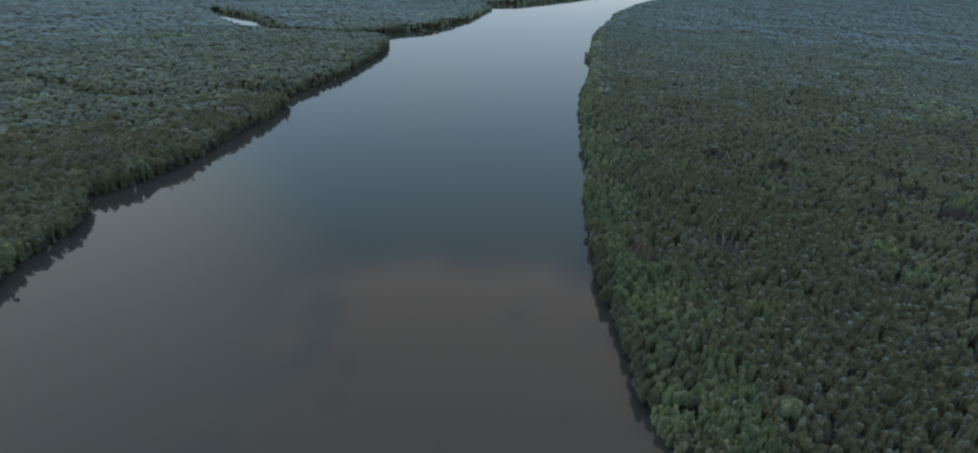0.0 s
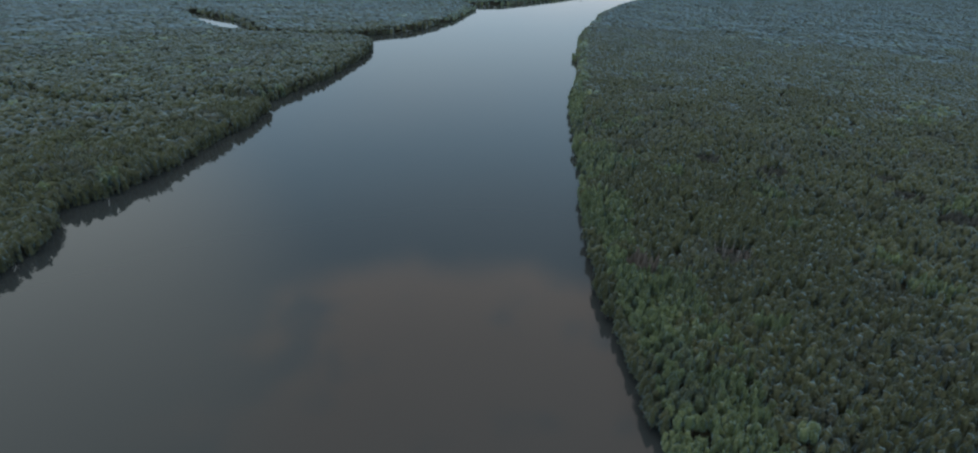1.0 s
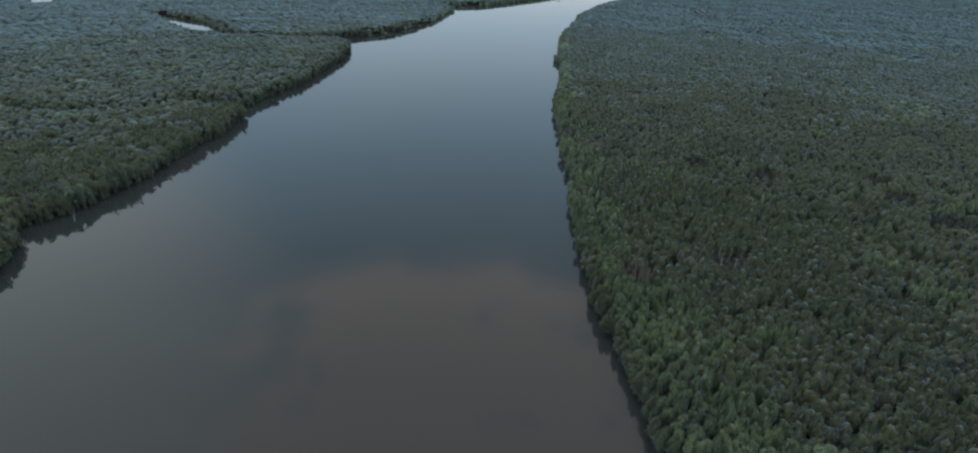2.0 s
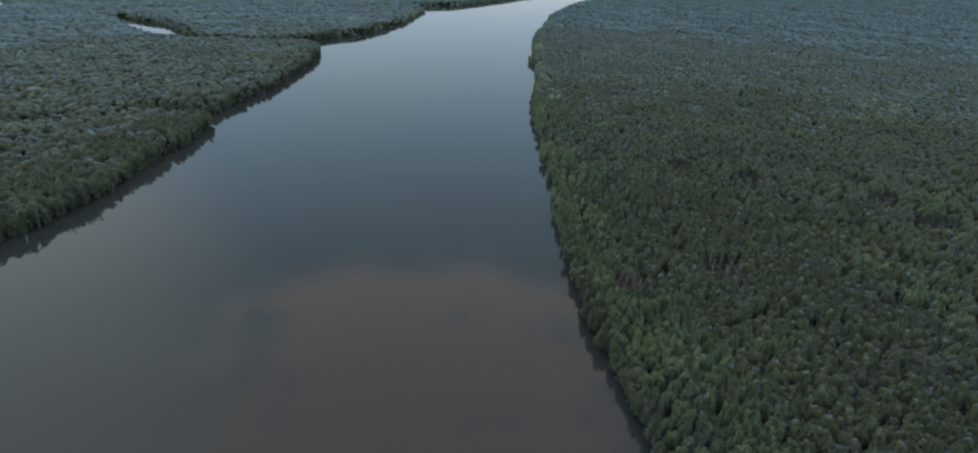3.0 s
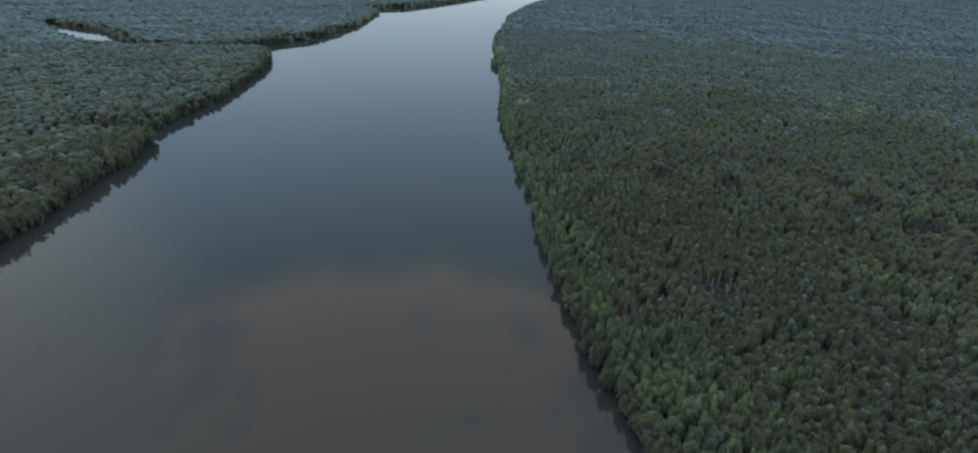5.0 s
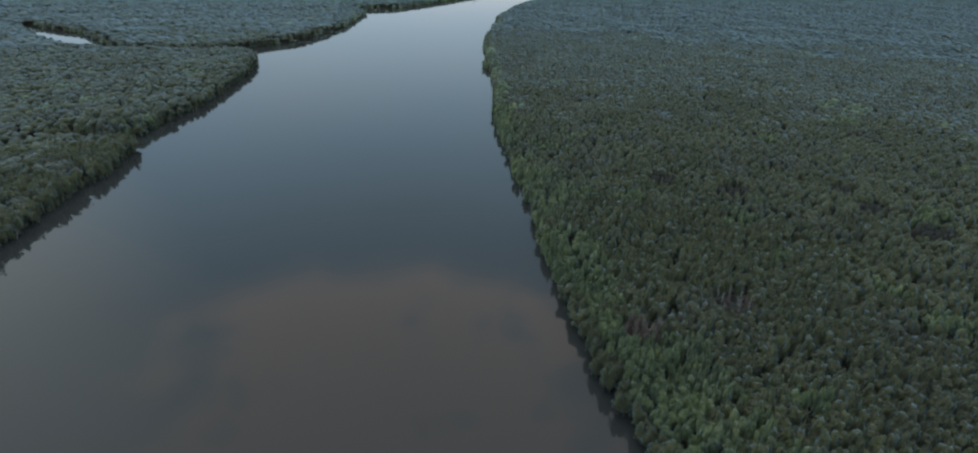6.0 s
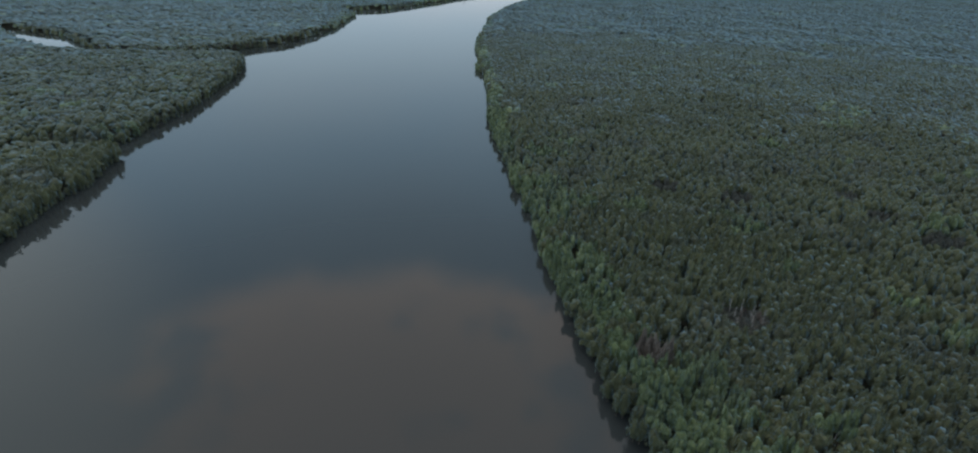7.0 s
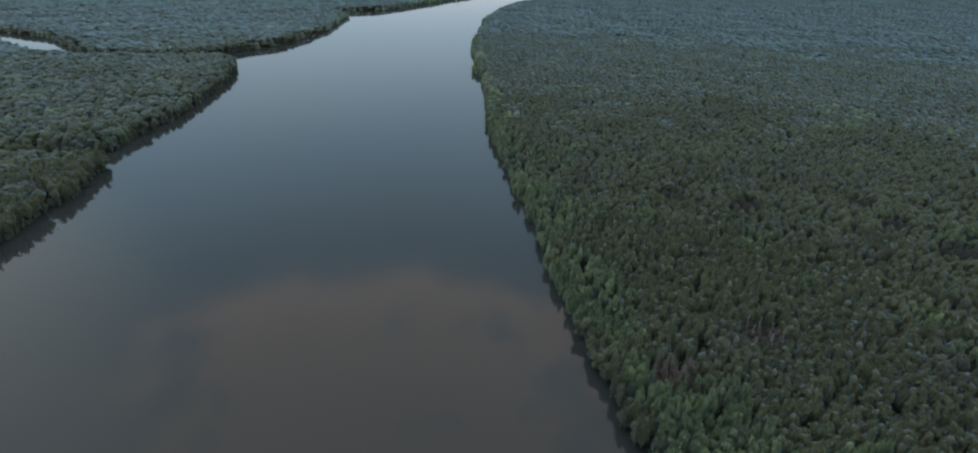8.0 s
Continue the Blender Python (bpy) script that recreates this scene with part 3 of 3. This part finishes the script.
def dead_tree(seed, h, label="bleached leafless dead trunk with broken branches"):
    r = np.random.default_rng(seed)
    top = empty("dead_tree", Matrix())
    bend = r.normal(0, 0.35, 4)
    path = [(0, 0, -0.6), (bend[0] * 0.5, bend[1] * 0.5, h * 0.4), (bend[0], bend[1], h * 0.75), (bend[0] + bend[2], bend[1] + bend[3], h)]
    part("trunk", stem_arrays(path, (0.2, 0.16, 0.12, 0.05), 6), bleached, top)
    for k in range(4):
        z = h * r.uniform(0.45, 0.9)
        a, n = r.uniform(0, 6.283), r.uniform(0.8, 1.9)
        q = np.array((math.cos(a), math.sin(a), 0))
        p = np.array((bend[0] * z / h, bend[1] * z / h, z))
        part("branch", stem_arrays([p, p + q * n * 0.5 + (0, 0, 0.5), p + q * n * 0.8 + (0, 0, 1.3)], (0.07, 0.05, 0.02), 4), bleached, top)
    return tagged(top, label, "dead tree", "dead trees")


dead = [dead_tree(500 + i, 7.6 + 0.6 * i) for i in range(4)]
plant(dead, [(DEAD_SPOT[0] + a, DEAD_SPOT[1] + b, 0.85, c) for a, b, c in
             ((-7, 0, 1.0), (-4.5, -3, 0.9), (-2, 2, 1.0), (1, -4, 0.85), (3.5, 0, 0.95), (6.5, 2, 1.0), (3, 5, 1.05), (-5, 5, 1.0), (0, -6, 0.8),
              (8, -2, 1.1), (5, -5, 0.9), (-1, 6, 1.1))], grow)

# stands of leafless grey trees in hollows of the canopy, with a pale trunk or two
bare = [tree("bare_tree", 450 + i, 7.0, 1.5, 1.6, bare_one, 240, 0.11, "leafless grey mangrove tree with dense bare twigs", "tree", "bare trees", 0.5) for i in range(4)]
spots, trunks = [], []
for bx, by in BARE_SPOTS:
    for i in range(20):
        a, q = grow.uniform(0, 6.283), math.sqrt(grow.uniform(0, 1))
        spots.append((bx + 8 * q * math.cos(a), by + 7.5 * q * math.sin(a), grow.uniform(1.0, 1.4), grow.uniform(0.9, 1.25)))
    for i in range(2):
        trunks.append((bx + grow.uniform(-4, 4), by + grow.uniform(-4, 2), 0.8, grow.uniform(1.0, 1.2)))
for i in range(44):
    a, q = grow.uniform(0, 6.283), math.sqrt(grow.uniform(0, 1))
    spots.append((DEAD_SPOT[0] + 10 * q * math.cos(a), DEAD_SPOT[1] + 9 * q * math.sin(a), grow.uniform(1.1, 1.5), grow.uniform(0.4, 0.78)))
plant(bare, spots, grow)
for x, y, across, up in trunks:
    copy_thing(dead[0], pose(x, y, 0.1, 0, 0, grow.uniform(0, 360)) @ Matrix.Diagonal((across, across, up, 1)))

# old bare stumps and trunks that lean out of the mud along the banks
snags = [dead_tree(520 + i, h, "pale leaning dead trunk at the water's edge") for i, h in enumerate((5.0, 4.2, 3.4))]
for i, (x, y, lean) in enumerate(((-197, 291, 10), (-199, 224, 35), (-158, 577, 12), (-187, 352, 16), (-193, 336, 24), (-190, 358, 8), (50, 140, 30), (49, 205, 22))):
    m = pose(x, y, -0.2, lean, 0, 90 if x < 0 else -90)
    if i < len(snags):
        snags[i].matrix_basis = m
    else:
        copy_thing(snags[i % len(snags)], m)

# broad, pale green crowns that stand above the rest of the canopy


def broad_tree(seed):
    r = np.random.default_rng(seed)
    top = empty("broad_tree", Matrix())
    part("trunk", limb_set(r, 11.5, 3.4, 7), bark, top)
    lumps = []
    for k in range(11):
        a, q = r.uniform(0, 6.283), 2.5 * math.sqrt(r.uniform(0, 1)) if k else 0.0
        R = r.uniform(0.9, 1.5)
        v, f = crown_arrays(r, 40, 0.2, 8, 5, 0.2)
        lumps.append((v * (R, R, 3.6) + (q * math.cos(a), q * math.sin(a), 8.4 - 0.55 * q + r.uniform(-0.4, 0.4)), f))
    part("crown", joined(lumps), fresh_one, top)
    return tagged(top, "broad yellowish-green tree rising above the canopy", "tree", "broad trees")


broad = [broad_tree(600 + i) for i in range(3)]
plant(broad, [(278, 366, 1, 1), (89, 126, 1, 1), (-234, 259, 1, 1), (254, 283, 1.25, 1.15), (-229, 293, 0.9, 0.95), (248, 278, 0.95, 1.05), (310, 330, 1.1, 1.1), (262, 279, 1.0, 1.08)], grow)


def leaning_tree(seed, m):
    """An old tree that leans out over the water."""
    r = np.random.default_rng(seed)
    top = empty("leaning_tree", m)
    path = [(-1, 0, -0.5), (0.5, 0, 3.0), (2.2, -0.4, 5.0), (3.6, -0.8, 6.0)]
    part("trunk", stem_arrays(path, (0.3, 0.24, 0.16, 0.06), 6), bark, top)
    for p, R in (((3.6, -0.8, 5.2), 1.5), ((2.0, 0.6, 5.0), 1.9), ((3.9, 0.5, 3.2), 1.2), ((0.4, 0.2, 5.6), 2.1), ((2.4, 1.5, 3.0), 1.3)):
        v, f = crown_arrays(r, 60, 0.2, 8, 5, 0.2)
        part("crown", (v * (R, R, R * 1.5) + np.array(p) - (0, 0, 0.6), f), leaf_one, top)
    return tagged(top, "old mangrove tree leaning out over the river", "tree", "leaning trees")


leaning_tree(71, pose(-177.5, 482, 0))
for i, (x, y) in enumerate(((53, 254), (52, 236), (51, 204), (59, 304), (53, 172))):
    leaning_tree(72 + i, pose(x, y, 0, 0, 0, 180 + 25 * math.sin(3 * i)))


def channel_marker():
    """A beacon on a pile out in the river bend."""
    top = empty("channel_marker", pose(262, 1560, 0))
    part("pile", stem_arrays([(0, 0, -4), (0, 0, 3), (0, 0, 6)], (0.6, 0.55, 0.4), 10), bark, top, "weathered grey pile")
    part("platform", stem_arrays([(0, 0, 4.4), (0, 0, 4.45), (0, 0, 4.7), (0, 0, 4.75)], (0.1, 1.3, 1.3, 0.1), 10), bark, top)
    part("topmark", stem_arrays([(0, 0, 5.9), (0, 0, 6.1), (0, 0, 7.3), (0, 0, 7.5)], (0.1, 0.8, 0.6, 0.05), 8), bark, top)
    return tagged(top, "grey channel beacon on a pile in the river", "beacon")


channel_marker()
